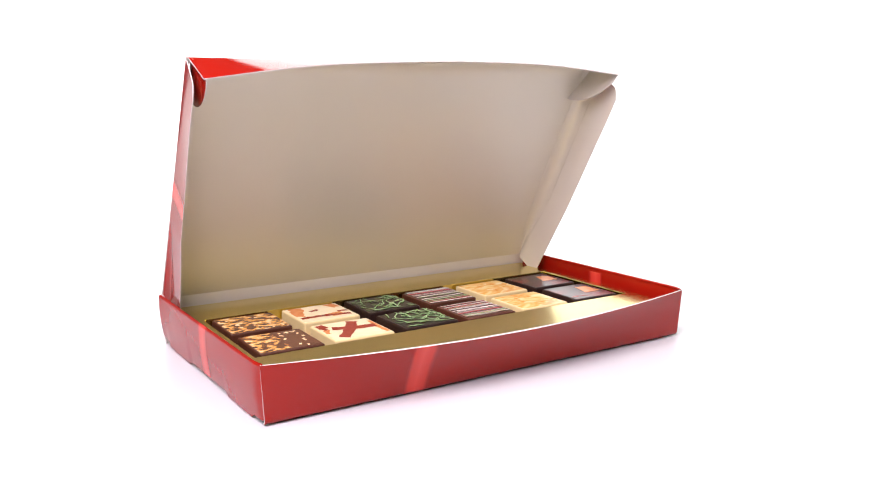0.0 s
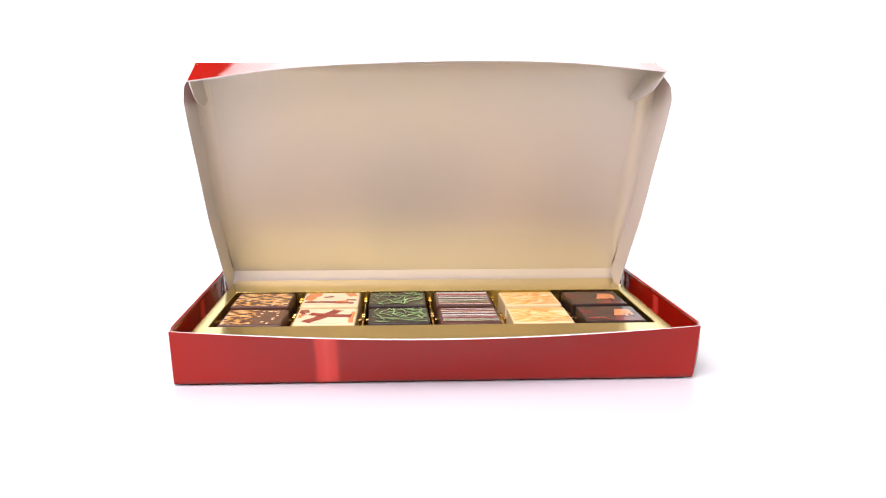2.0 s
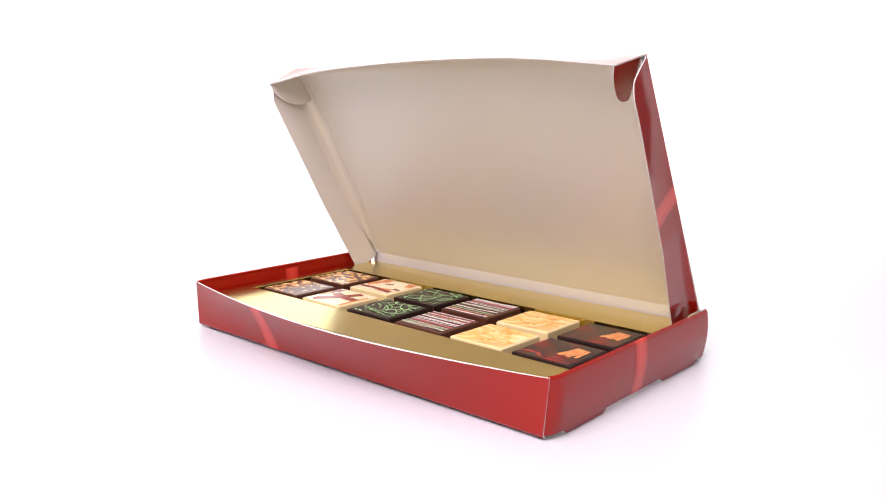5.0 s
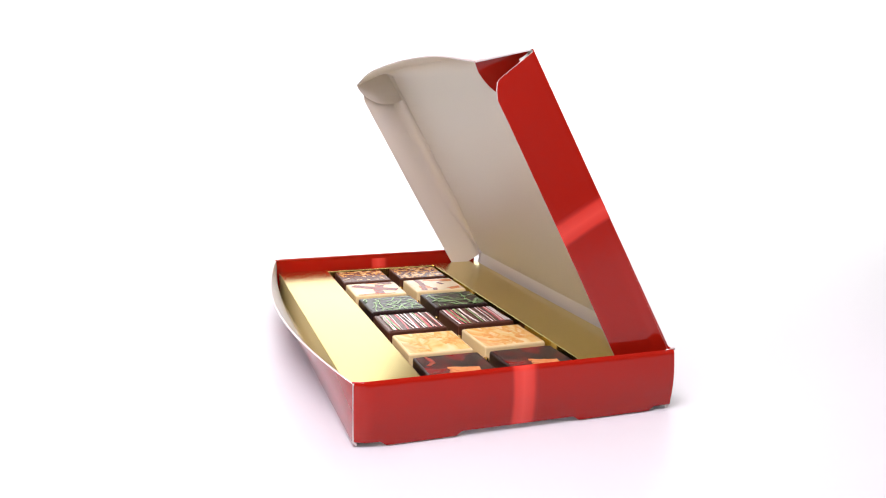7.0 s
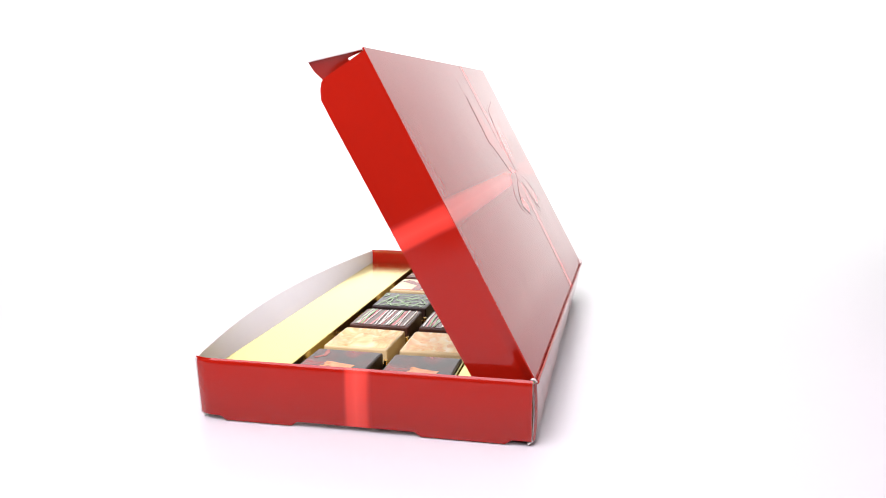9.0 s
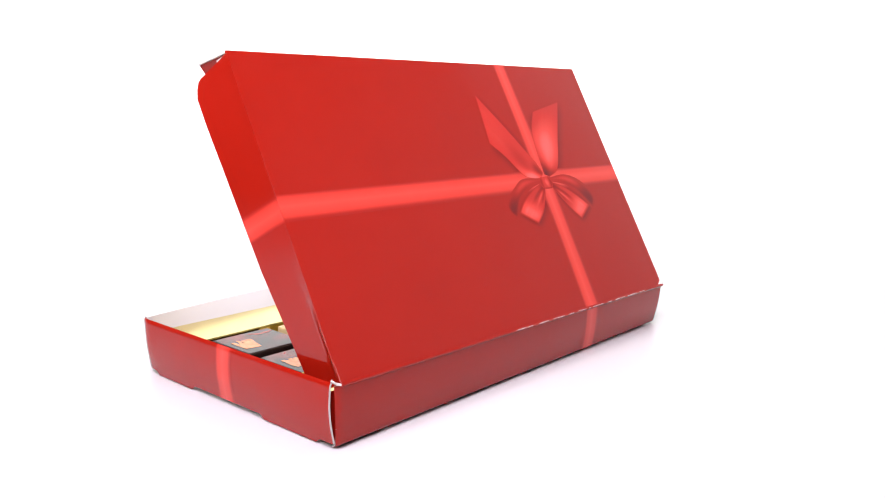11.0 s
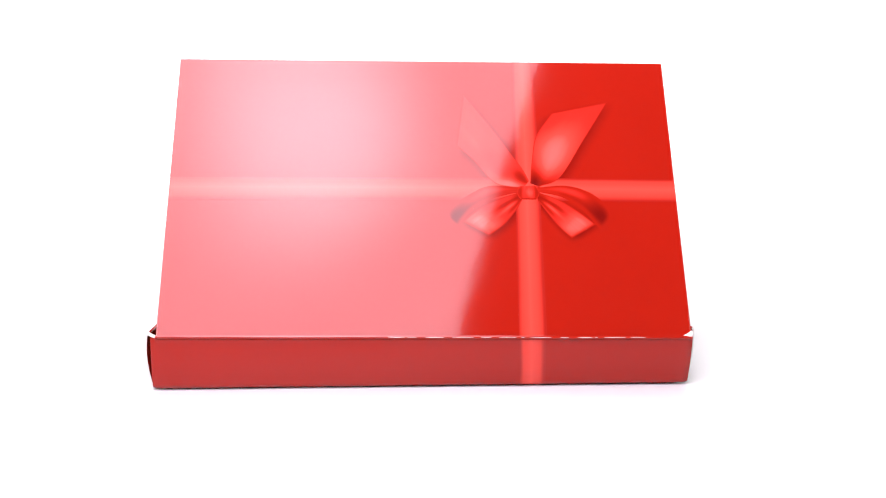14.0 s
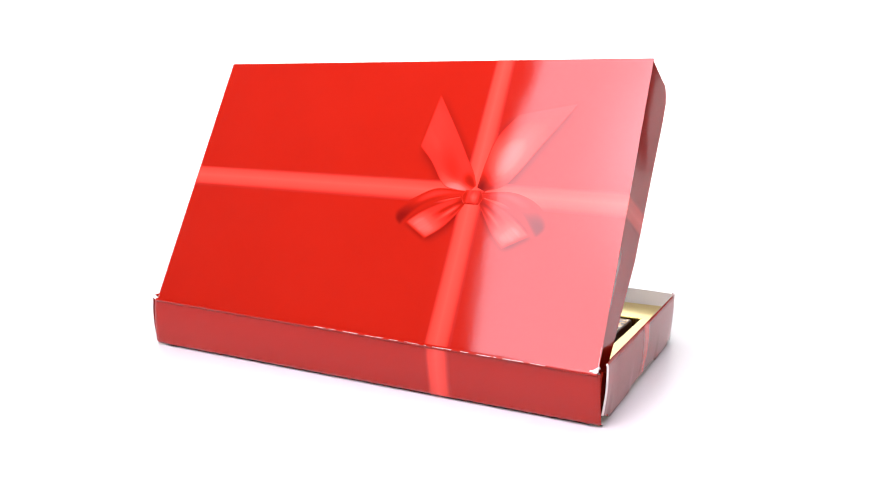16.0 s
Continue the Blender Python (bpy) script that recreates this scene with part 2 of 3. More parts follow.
# ------------------------------------------------------------ the box
XL, XR, YF, YB, HIGH, FOOT = -0.1082, 0.1145, -0.0610, 0.0668, 0.0232, -0.0004
BL, BR = -0.1106, 0.1150
LX0, LX1, LID = -0.1098, 0.1125, 0.1298
LEAN = Vector((0, -0.474, 0.8805))     # along the lid, from the hinge to its far edge
OUT = Vector((0, 0.8805, 0.474))       # the lid's outward normal


def hinge(x):
    k = (XR - x) / (XR - XL)
    return Vector((x, 0.0667 + 0.0040 * k, 0.0222 - 0.0010 * k))


def front_wall(u, v):
    swell = 0.0125 * math.sin(math.pi * u) ** 0.9 * v ** 1.3
    a, b = -0.1080 - 0.0012 * v, 0.1145 + 0.0024 * v
    tuck = 0.0015 * max(0.0, 1 - v / 0.075) ** 2
    return Vector((a + (b - a) * u, YF - swell + tuck, FOOT + (HIGH - FOOT) * v - 0.0012 * math.sin(math.pi * u) * v))


def back_wall(u, v):
    x = BR + (BL - BR) * u
    foot = Vector((x, YB, FOOT))
    tuck = 0.0015 * max(0.0, 1 - v / 0.075) ** 2
    turn = 0.0008 * max(0.0, (0.0018 - min(x - BL, BR - x)) / 0.0018) ** 2
    return foot.lerp(hinge(x), v) + Vector((0, 0.0006 * math.sin(math.pi * v) - tuck - turn, 0))


def side_wall(side):
    def f(u, v):
        y = YF + (YB - 0.0010 - YF) * u
        notch = 0.0016 if (0.30 < u < 0.67 or u < 0.075 or u > 0.93) else 0.0
        z = FOOT + notch + (HIGH + 0.0006 - notch - FOOT) * v
        k = min(1.0, u / 0.045) ** 0.6
        if side > 0:
            x = (0.1142 + 0.0024 * v) * (1 - k) + k * (0.1157 + 0.0011 * v + 0.0014 * (1 - u) + 0.0012 * math.sin(math.pi * v))
        else:
            x = -((0.1076 + 0.0012 * v) * (1 - k) + k * (0.1086 + 0.0013 * v + 0.0018 * u + 0.0006 * math.sin(math.pi * v)))
            z += 0.0026 * (1 - v) * max(0.0, (u - 0.9) / 0.1)
        roll = max(0.0, (v - 0.935) / 0.065)
        flare = (0.0 if side > 0 else 0.0007) * max(0.0, (u - 0.86) / 0.14) ** 2
        z += (0.0 if side > 0 else 0.0006) * v * max(0.0, (u - 0.75) / 0.25) ** 2
        return Vector((x + side * (flare - 0.0006 * roll * roll), y, z))
    return f


def lid_point(x, s, d=0.0):
    """x across, s along the lid from its hinge, d towards the inside."""
    u = (x - XL) / (XR - XL)
    belly = 0.0010 * math.sin(math.pi * min(max(s / LID, 0), 1)) * math.sin(math.pi * min(max(u, 0), 1))
    return hinge(x) + LEAN * s + OUT * (belly - d)


def build_box():
    box = root("gift_box", "open red glossy cardboard gift box with printed ribbon, lid raised", "gift box")
    base = new("base")
    base.parent = box
    card = [RED, INNER, WHITE_EDGE]
    plain = [RED, LINER, WHITE_EDGE]
    both = [RED, RED, RED]
    fw = part("front_wall", sheet(front_wall, 40, 56, 0.0007), plain, base, "bowed red card wall, white inside")
    part("back_wall", sheet(back_wall, 150, 56, 0.0007), card, base)
    part("bottom_panel", block(XL + 0.006, XR - 0.006, YF + 0.0025, YB - 0.0025, -0.0009, 0.0), RED, base)
    for side in (1, -1):
        w = part("side_wall", sheet(side_wall(side), 54, 30, 0.0008, flip=side < 0, end_slot=3), both + [WHITE_EDGE], base, "double folded red card wall with notched foot")
        f = side_wall(side)
        u0, u1 = (0.460, 0.546)
        band = lambda u, v, f=f: f(u0 + (u1 - u0) * u, 0.0 + 0.995 * v)
        part("ribbon_band", sheet(band, 4, 30, 0.00004, flip=side < 0, lift=0.00005), [BAND, BAND, BAND], w, "lighter red printed ribbon")
        inner_band = lambda u, v, f=f, side=side: f(u0 + (u1 - u0) * u, 0.3 + 0.58 * v) - Vector((side * 0.0009, 0, 0))
        part("ribbon_band", sheet(inner_band, 4, 24, 0.00008, flip=side > 0, lift=0.00012), [BAND, BAND, BAND], w)
        def corner_tab(u, v, side=side):
            x = 0.1144 if side > 0 else -0.1088 - 0.0014 * v
            return Vector((x, YB - 0.0012 - 0.0075 * u, FOOT + 0.0012 + (HIGH - 0.0034 - 0.003 * u) * v))
        part("corner_tab", sheet(corner_tab, 6, 2, 0.0005, flip=side > 0), both, base, "red card tab folded round the corner")
    fa, fb = (0.1080 - 0.0487) / 0.2232, (0.1080 - 0.0369) / 0.2232
    band = lambda u, v: front_wall(fa + (fb - fa) * u, v)
    part("ribbon_band", sheet(band, 4, 56, 0.00005, lift=0.00006), [BAND, BAND, BAND], fw, "lighter red printed ribbon")
    # lid
    lid = new("lid")
    lid.parent = box
    panel = lambda u, v: lid_point(LX1 + (LX0 - LX1) * u, LID * v)
    top = part("top_panel", sheet(panel, 24, 20, 0.0006), [RED, INNER, RED], lid, "red printed lid panel, pale satin inside")
    bandx = lambda u, v: lid_point(LX1 + (LX0 - LX1) * v, 0.0714 - 0.0107 * u)
    part("ribbon_band", sheet(bandx, 4, 24, 0.00004, lift=0.00005), [BAND, BAND, BAND], top, "lighter red printed ribbon")
    bandy = lambda u, v: lid_point(-0.0373 - 0.0028 * v - (0.0119 - 0.0023 * v) * u, LID * v)
    part("ribbon_band", sheet(bandy, 4, 20, 0.00003, lift=0.00007), [BAND, BAND, BAND], top, "lighter red printed ribbon")
    bb = lambda u, v: back_wall((BR + 0.0375 + 0.0110 * u + 0.0008 * (1 - v)) / (BR - BL), v)
    part("ribbon_band", sheet(bb, 4, 56, 0.00005, lift=0.00006), [BAND, BAND, BAND], base, "lighter red printed ribbon")
    build_bow(top)
    for side in (1, -1):
        def flap_at(s, v, side=side):
            d = 0.0208 * v
            x = (LX1 if side > 0 else LX0) - side * 0.0030 * max(0, 1 - s / 0.05) * min(1, d / 0.004)
            x += side * (0.0038 if side > 0 else 0.0025) * v ** 1.2 * min(1.0, s / 0.11) ** 1.3
            return lid_point(x, s, d + 0.0002)

        def flap(u, v, flap_at=flap_at):
            d = 0.0208 * v
            s0 = 0.0006 + 0.35 * max(0.0, d - 0.013)
            tip = 0.12 * d + 300 * max(0.0, d - 0.0165) ** 2
            return flap_at(s0 + (LID - 0.0010 - tip - s0) * u, v)
        sf = part("side_flap", sheet(flap, 40, 14, 0.0004, flip=side < 0), card, lid, "red lid side flap with a slanted end")
        band = lambda u, v, flap_at=flap_at: flap_at(0.0607 + 0.0107 * u, v)
        part("ribbon_band", sheet(band, 4, 14, 0.00004, flip=side < 0, lift=0.00005), [BAND, BAND, BAND], sf, "lighter red printed ribbon")
    # front flap: folded at its ends, open in the middle
    def front_flap(u, v):
        x = LX0 + 0.001 + (LX1 - LX0 - 0.002) * u
        k = [3.5, 20, 27, 29.5, 27, 16]
        ang = radians(spline([(a, 0) for a in k], u).x)
        depth = 0.0212 * v
        p = lid_point(x, LID)
        return p - OUT * depth * math.cos(ang) + LEAN * depth * math.sin(ang)
    ff = part("front_flap", sheet(front_flap, 40, 8, 0.0006, flip=True), card, lid, "red tuck flap, arched in the middle, white inside")
    for side in (1, -1):
        def ear(u, v, side=side):
            root_p = front_flap(1.0 if side > 0 else 0.0, 0.06 + 0.94 * u)
            deep = 0.0195 * v * math.sqrt(max(0.0, 1 - ((u - 0.08) / 0.94) ** 2))
            w = deep / 0.0195
            lean = 0.0072 * w ** 1.1 + 0.0024 * w * (1 - u) if side > 0 else 0.0016 * w
            return root_p - LEAN * deep - Vector((side * (0.0007 + lean), 0, 0)) - OUT * 0.0003
        part("corner_ear", sheet(ear, 16, 10, 0.0006, flip=side < 0), card, ff, "rounded tuck ear, white inside")
    # the lining bows round the folds inside the lid
    def bend(p0, p1, p2, v):
        return p0.lerp(p1, v).lerp(p1.lerp(p2, v), v)
    for side in (1, -1):
        def side_fold(u, v, side=side):
            s = 0.0050 + (LID - 0.0058) * u
            r = 0.0065 * min(1.0, 0.30 + 3 * u)
            x = LX1 if side > 0 else LX0
            down = r / 0.0208
            low = x - side * 0.0030 * max(0, 1 - s / 0.05) + side * (0.0038 if side > 0 else 0.0025) * down ** 1.2 * min(1.0, s / 0.11) ** 1.3
            off = Vector((-side * 0.0006, 0, 0))
            return bend(lid_point(x - side * r, s, 0.0008) , lid_point(x, s, 0.0008) + off, lid_point(low, s, r) + off, v)
        part("inner_fold", sheet(side_fold, 24, 8, 0.0002, flip=side > 0), [INNER] * 3, lid)

    def front_fold(u, v):
        u = 0.04 + 0.92 * u
        x = LX0 + 0.001 + (LX1 - LX0 - 0.002) * u
        inn = OUT * -0.0008
        return bend(lid_point(x, LID - 0.0065) + inn, lid_point(x, LID) + inn - LEAN * 0.0008, front_flap(u, 0.31) - LEAN * 0.0008, v)
    part("inner_fold", sheet(front_fold, 40, 8, 0.0002), [INNER] * 3, lid)
    # rounded folds along the hinge and the far edge
    def hinge_roll(u, v):
        a = math.pi * (1.05 * v - 0.02)
        p = hinge(LX1 + (LX0 - LX1) * u)
        return p + Vector((0, 0.0003 + 0.0007 * math.cos(math.pi / 2 - a * 0.9), -0.0009 + 0.0018 * v + 0.00004 * math.sin(26 * u + 5 * math.sin(9 * u))))
    part("hinge_fold", sheet(hinge_roll, 60, 6, 0.0005), both, lid, "creased red fold between lid and box")
    # white flecks: the fold's glints put in as colour, with cracked print
    rng, bm = random.Random(5), bmesh.new()
    x = -0.090
    while x < 0.015:
        long = rng.uniform(0.0012, 0.0095)
        rows = [hinge_roll((LX1 - (x + long * k / 4)) / (LX1 - LX0), 0.60 + rng.uniform(-0.02, 0.02)) + Vector((0, 0.0004, 0.0002)) for k in range(5)]
        wide = rng.uniform(0.00002, 0.00007)
        lo = [bm.verts.new(p - Vector((0, 0, wide * (0.2 if k in (0, 4) else 1)))) for k, p in enumerate(rows)]
        hi = [bm.verts.new(p + Vector((0, -0.0002, wide * (0.2 if k in (0, 4) else 1)))) for k, p in enumerate(rows)]
        for k in range(4):
            bm.faces.new((lo[k + 1], lo[k], hi[k], hi[k + 1]))
        x += long + rng.uniform(0.0004, 0.0040)
    part("crease_glint_wear", bm, WHITE_EDGE, lid, "white flecks for glints and cracked print along the crease")
    # frayed card at the ends of the hinge
    for side in (1, -1):
        def curl(u, v, side=side):
            a = math.pi * (0.10 + 0.95 * u)
            r = 0.0011
            x = (XR + 0.0012 if side > 0 else XL - 0.0020) - side * 0.0036 * v
            lift = 0.0014 * (1 - v) ** 2
            return hinge(x) + Vector((0, -0.0008 - r * math.cos(a), -0.0001 + lift + r * math.sin(a) * (1 - 0.5 * v)))
        part("hinge_curl", sheet(curl, 8, 4, 0.0005), [WHITE_EDGE, WHITE_EDGE, WHITE_EDGE], base, "torn white card at the hinge")
    return box


def build_bow(top):
    def piece(name, a, b, mat, lift, label="", shadow=0.0):
        a, b = ([(x / 1000 - 0.0003, s * 0.001013) for x, s in pts] for pts in (a, b))
        f = lambda u, v: lid_point(*spline(a, v).lerp(spline(b, v), u)[:2])
        n = (f(1, .5) - f(0, .5)).cross(f(.5, 1) - f(.5, 0)).dot(OUT)
        part(name, sheet(f, 8, 20, 0.00002, flip=n < 0, lift=lift), [mat, mat, mat], top, label)
        if shadow:
            grow = lambda u, v: lid_point(*(spline(a, v).lerp(spline(b, v), -0.28 + 1.56 * u) + (spline(a, 1) - spline(a, 0)) * (0.09 * (2 * v - 1)) + Vector((-0.0008, -0.0010)))[:2])
            part("bow_shadow", sheet(grow, 10, 20, 0.00001, flip=n < 0, lift=shadow), [PRINT_SHADE] * 3, top, "dark red printed shadow")
    piece("bow_loop", [(-41, 66), (-27, 66.6), (-18, 62.5), (-9, 56), (-9, 50)], [(-41, 64), (-29, 61), (-20, 56.5), (-14.7, 50.2), (-13, 47.5)], BOW_SHADE, 0.00011, "printed inside of a ribbon loop")
    piece("bow_loop", [(-48, 66), (-60.6, 67), (-71, 64), (-78, 58), (-80.5, 52)], [(-48, 64), (-59, 61.5), (-67, 56), (-72.5, 49.6), (-75, 46.5)], BOW_SHADE, 0.00011, "printed inside of a ribbon loop")
    piece("bow_loop", [(-41, 64), (-32, 61), (-22, 56), (-14.7, 50.2)], [(-41, 60), (-38, 55), (-33, 49), (-26, 43.8)], BOW, 0.00015, "printed ribbon loop", 0.00002)
    piece("bow_loop", [(-47.5, 64), (-57, 60.5), (-65, 55.5), (-72.9, 49.2)], [(-48, 60), (-52, 54), (-56.5, 48), (-61.8, 42.8)], BOW, 0.00015, "printed ribbon loop", 0.000035)
    piece("bow_tail", [(-42, 66), (-35, 66.5), (-28.5, 68.6), (-20.5, 78.5), (-13, 85.5)], [(-44.5, 69), (-42, 74.5), (-38, 80.5), (-29, 94), (-16.5, 111.5)], BOW_TAIL, 0.00015, "printed pointed ribbon tail", 0.00002)
    piece("bow_tail", [(-45, 68), (-46.5, 80), (-49, 91), (-56.5, 102)], [(-49, 66.5), (-58.5, 71), (-70, 88.5), (-82.5, 108)], BOW_TAIL_BRIGHT, 0.00015, "printed slanted ribbon tail", 0.00003)
    piece("bow_knot", [(-40.4, 66.6), (-39.4, 65), (-39.0, 63.4), (-39.6, 61.6), (-40.8, 60.4)], [(-47.4, 66.8), (-48.4, 65), (-48.8, 63.4), (-48.2, 61.6), (-47.2, 60.4)], BOW_KNOT, 0.00019, "printed ribbon knot")


build_box()

# ------------------------------------------------------------ gold insert
GZ = 0.0166
SX0, SX1, SY0, SY1 = -0.0997, 0.1066, -0.0308, 0.0352
TX0, TX1, TY0, TY1 = XL + 0.0024, XR - 0.0024, YF + 0.0014, YB - 0.0012


def build_tray():
    tray = root("gold_insert", "glossy gold card insert with a sunken slot inside the box", "box insert")
    bm = bmesh.new()
    xs, ys = [TX0, SX0, SX1, TX1], [TY0, SY0, SY1, TY1]
    grid = {(i, j): bm.verts.new((xs[i], ys[j], GZ)) for i in range(4) for j in range(4)}
    for i in range(3):
        for j in range(3):
            if (i, j) != (1, 1):
                bm.faces.new((grid[i, j], grid[i + 1, j], grid[i + 1, j + 1], grid[i, j + 1]))
    rims = [e for e in bm.edges if len(e.link_faces) == 1]
    ext = bmesh.ops.extrude_edge_only(bm, edges=rims)["geom"]
    for v in ext:
        if isinstance(v, bmesh.types.BMVert):
            v.co.z = 0.0008
    bmesh.ops.recalc_face_normals(bm, faces=bm.faces[:])
    edges = [e for e in bm.edges if e.calc_face_angle(0) > 1 and max(v.co.z for v in e.verts) > 0.015]
    bmesh.ops.bevel(bm, geom=edges, offset=0.0005, segments=2, affect="EDGES", profile=0.5)
    part("platform", bm, GOLD, tray, "flat mirror-like gold card")
    part("slot_floor", block(SX0 - 0.0003, SX1 + 0.0003, SY0 - 0.0003, SY1 + 0.0003, 0.0004, 0.0014), GOLD_DARK, tray)
    part("slot_lip", block(SX0, SX1, SY1 - 0.0007, SY1 - 0.0001, 0.006, GZ + 0.0006, 0.0002, 1), GOLD, tray)
    for i in range(5):
        x = CX0 + PITCH * (i + 0.5)
        bm = block(x - 0.0006, x + 0.0006, SY0 + 0.001, SY1 - 0.001, 0.0012, 0.0112, 0.0004)
        for y in (SY0 + 0.0008, CMY - 0.0022, CMY + 0.0022, SY1 - 0.003):
            block(x - 0.0012, x + 0.0012, y - 0.0009, y + 0.0009, 0.0012, 0.0128, 0.0006, bm=bm)
        part("divider", bm, GOLD_DARK, tray)
    bm = block(SX0 + 0.001, SX1 - 0.001, CMY - 0.0008, CMY + 0.0008, 0.0012, 0.0105, 0.0005)
    part("divider", bm, GOLD_DARK, tray)
    return tray


CX0, PITCH, CMY = -0.0823, 0.03435, 0.0027
CW, CD, CTOP = 0.0290, 0.0280, 0.0164
build_tray()

# ------------------------------------------------------------ chocolates
MILK = surface("milk_chocolate", (0.050, 0.016, 0.008), (0.070, 0.023, 0.011), 120, 0.38, relief=0.06, spec=0.35)
DARK = surface("dark_chocolate", (0.014, 0.007, 0.006), (0.024, 0.011, 0.008), 120, 0.32, relief=0.06, spec=0.3)
WHITE = surface("white_chocolate", (0.57, 0.44, 0.20), (0.65, 0.52, 0.27), 120, 0.36, relief=0.06)


def mottled(name, stops, scale, detail, rough=0.22, warp=0.0, stretch=(1, 1, 1)):
    m, n, l, b = material(name)
    nz = noise_tex(n, l, scale, detail, 0.6, stretch=stretch)
    nz.inputs["Distortion"].default_value = warp
    r = ramp(n, stops)
    l.new(nz.outputs[0], r.inputs[0])
    l.new(r.outputs[0], b.inputs["Base Color"])
    b.inputs["Roughness"].default_value = rough
    b.inputs["Specular IOR Level"].default_value = 0.26
    g = noise_tex(n, l, 1500, 2)
    bump(n, l, b, g.outputs[0], 0.05, 0.0003)
    return m


def half_mottled():
    """Orange mottle that gives way to plain milk chocolate towards one end."""
    m = mottled("orange_mottle_half_print", MOTTLE, 230, 4, stretch=(0.8, 1.3, 1))
    n, l = m.node_tree.nodes, m.node_tree.links
    tc = n.new("ShaderNodeTexCoord")
    sep = n.new("ShaderNodeSeparateXYZ")
    l.new(tc.outputs["Object"], sep.inputs[0])
    wob = noise_tex(n, l, 160, 3)
    add = n.new("ShaderNodeMath")
    add.operation = "MULTIPLY_ADD"
    add.inputs[1].default_value = 0.016
    l.new(wob.outputs[0], add.inputs[0])
    l.new(sep.outputs[0], add.inputs[2])
    step = n.new("ShaderNodeMapRange")
    step.inputs["From Min"].default_value, step.inputs["From Max"].default_value = 0.0072, 0.0084
    l.new(add.outputs[0], step.inputs["Value"])
    mix = n.new("ShaderNodeMixRGB")
    bsdf = n["Principled BSDF"]
    l.new(step.outputs[0], mix.inputs[0])
    l.new(bsdf.inputs["Base Color"].links[0].from_socket, mix.inputs[1])
    mix.inputs[2].default_value = (0.11, 0.042, 0.022, 1)
    l.new(mix.outputs[0], bsdf.inputs["Base Color"])
    return m


MOTTLE = [(0.43, (0.095, 0.034, 0.017)), (0.48, (0.12, 0.042, 0.02)), (0.50, (0.46, 0.22, 0.05)), (0.57, (0.58, 0.33, 0.10)), (0.62, (0.66, 0.48, 0.26))]
TOP_HALF = half_mottled()
TOP_MOTTLE = mottled("orange_mottle_print", MOTTLE, 230, 4, stretch=(0.8, 1.3, 1))
TOP_MILK = mottled("milk_chocolate_print", [(0.3, (0.085, 0.030, 0.022)), (0.7, (0.12, 0.044, 0.031))], 200, 3)
TOP_CREAM = mottled("cream_print", [(0.3, (0.65, 0.55, 0.33)), (0.7, (0.72, 0.62, 0.40))], 150, 3)
TOP_DARK = mottled("dark_print", [(0.3, (0.011, 0.011, 0.008)), (0.7, (0.021, 0.018, 0.012))], 150, 3)
TOP_MARBLE = mottled("orange_marble_print", [(0.36, (0.76, 0.62, 0.32)), (0.46, (0.72, 0.50, 0.18)), (0.51, (0.68, 0.34, 0.07)), (0.56, (0.76, 0.58, 0.28)), (0.66, (0.66, 0.34, 0.11))], 48, 3, warp=0.7, stretch=(0.6, 1.4, 1))
TOP_RED = mottled("red_patch_print", [(0.44, (0.015, 0.008, 0.007)), (0.50, (0.030, 0.010, 0.009)), (0.58, (0.13, 0.009, 0.008)), (0.7, (0.19, 0.012, 0.010))], 60, 3, warp=0.6)
INK = {
    "brick": mottled("brick_red_ink", [(0.3, (0.20, 0.022, 0.014)), (0.7, (0.26, 0.035, 0.02))], 300, 2),
    "orange": mottled("orange_ink", [(0.3, (0.50, 0.16, 0.045)), (0.7, (0.60, 0.24, 0.08))], 300, 2),
    "green": mottled("green_ink", [(0.3, (0.14, 0.27, 0.08)), (0.7, (0.30, 0.45, 0.22))], 300, 2),
    "white": mottled("white_ink", [(0.3, (0.60, 0.56, 0.50)), (0.7, (0.78, 0.74, 0.68))], 300, 2),
    "pink": mottled("pink_ink", [(0.3, (0.42, 0.10, 0.11)), (0.7, (0.55, 0.16, 0.15))], 300, 2),
    "amber": mottled("amber_ink", [(0.35, (0.62, 0.24, 0.045)), (0.5, (0.70, 0.36, 0.09)), (0.65, (0.74, 0.50, 0.19))], 260, 3),
    "cream": mottled("cream_ink", [(0.3, (0.66, 0.46, 0.24)), (0.7, (0.76, 0.58, 0.34))], 300, 2),
}


def stroke(bm, pts, width, z, ragged=0.0, rng=random):
    """A flat brushed stroke through pts, cut off at the chocolate's edge."""
    k = max(3, 5 * (len(pts) - 1))
    lim_x, lim_y = CW / 2 - 0.0011, CD / 2 - 0.0011
    left, right = [], []
    for i in range(k + 1):
        p, q = spline(pts, i / k), spline(pts, min(1, i / k + 0.02)) - spline(pts, max(0, i / k - 0.02))
        n = Vector((-q.y, q.x)).normalized()
        for row, sgn in ((left, 1), (right, -1)):
            c = p + n * sgn * (width / 2) * (1 + rng.uniform(-ragged, ragged))
            row.append(bm.verts.new((min(max(c.x, -lim_x), lim_x), min(max(c.y, -lim_y), lim_y), z)))
    for i in range(k):
        try:
            bm.faces.new((right[i], right[i + 1], left[i + 1], left[i]))
        except ValueError:
            pass


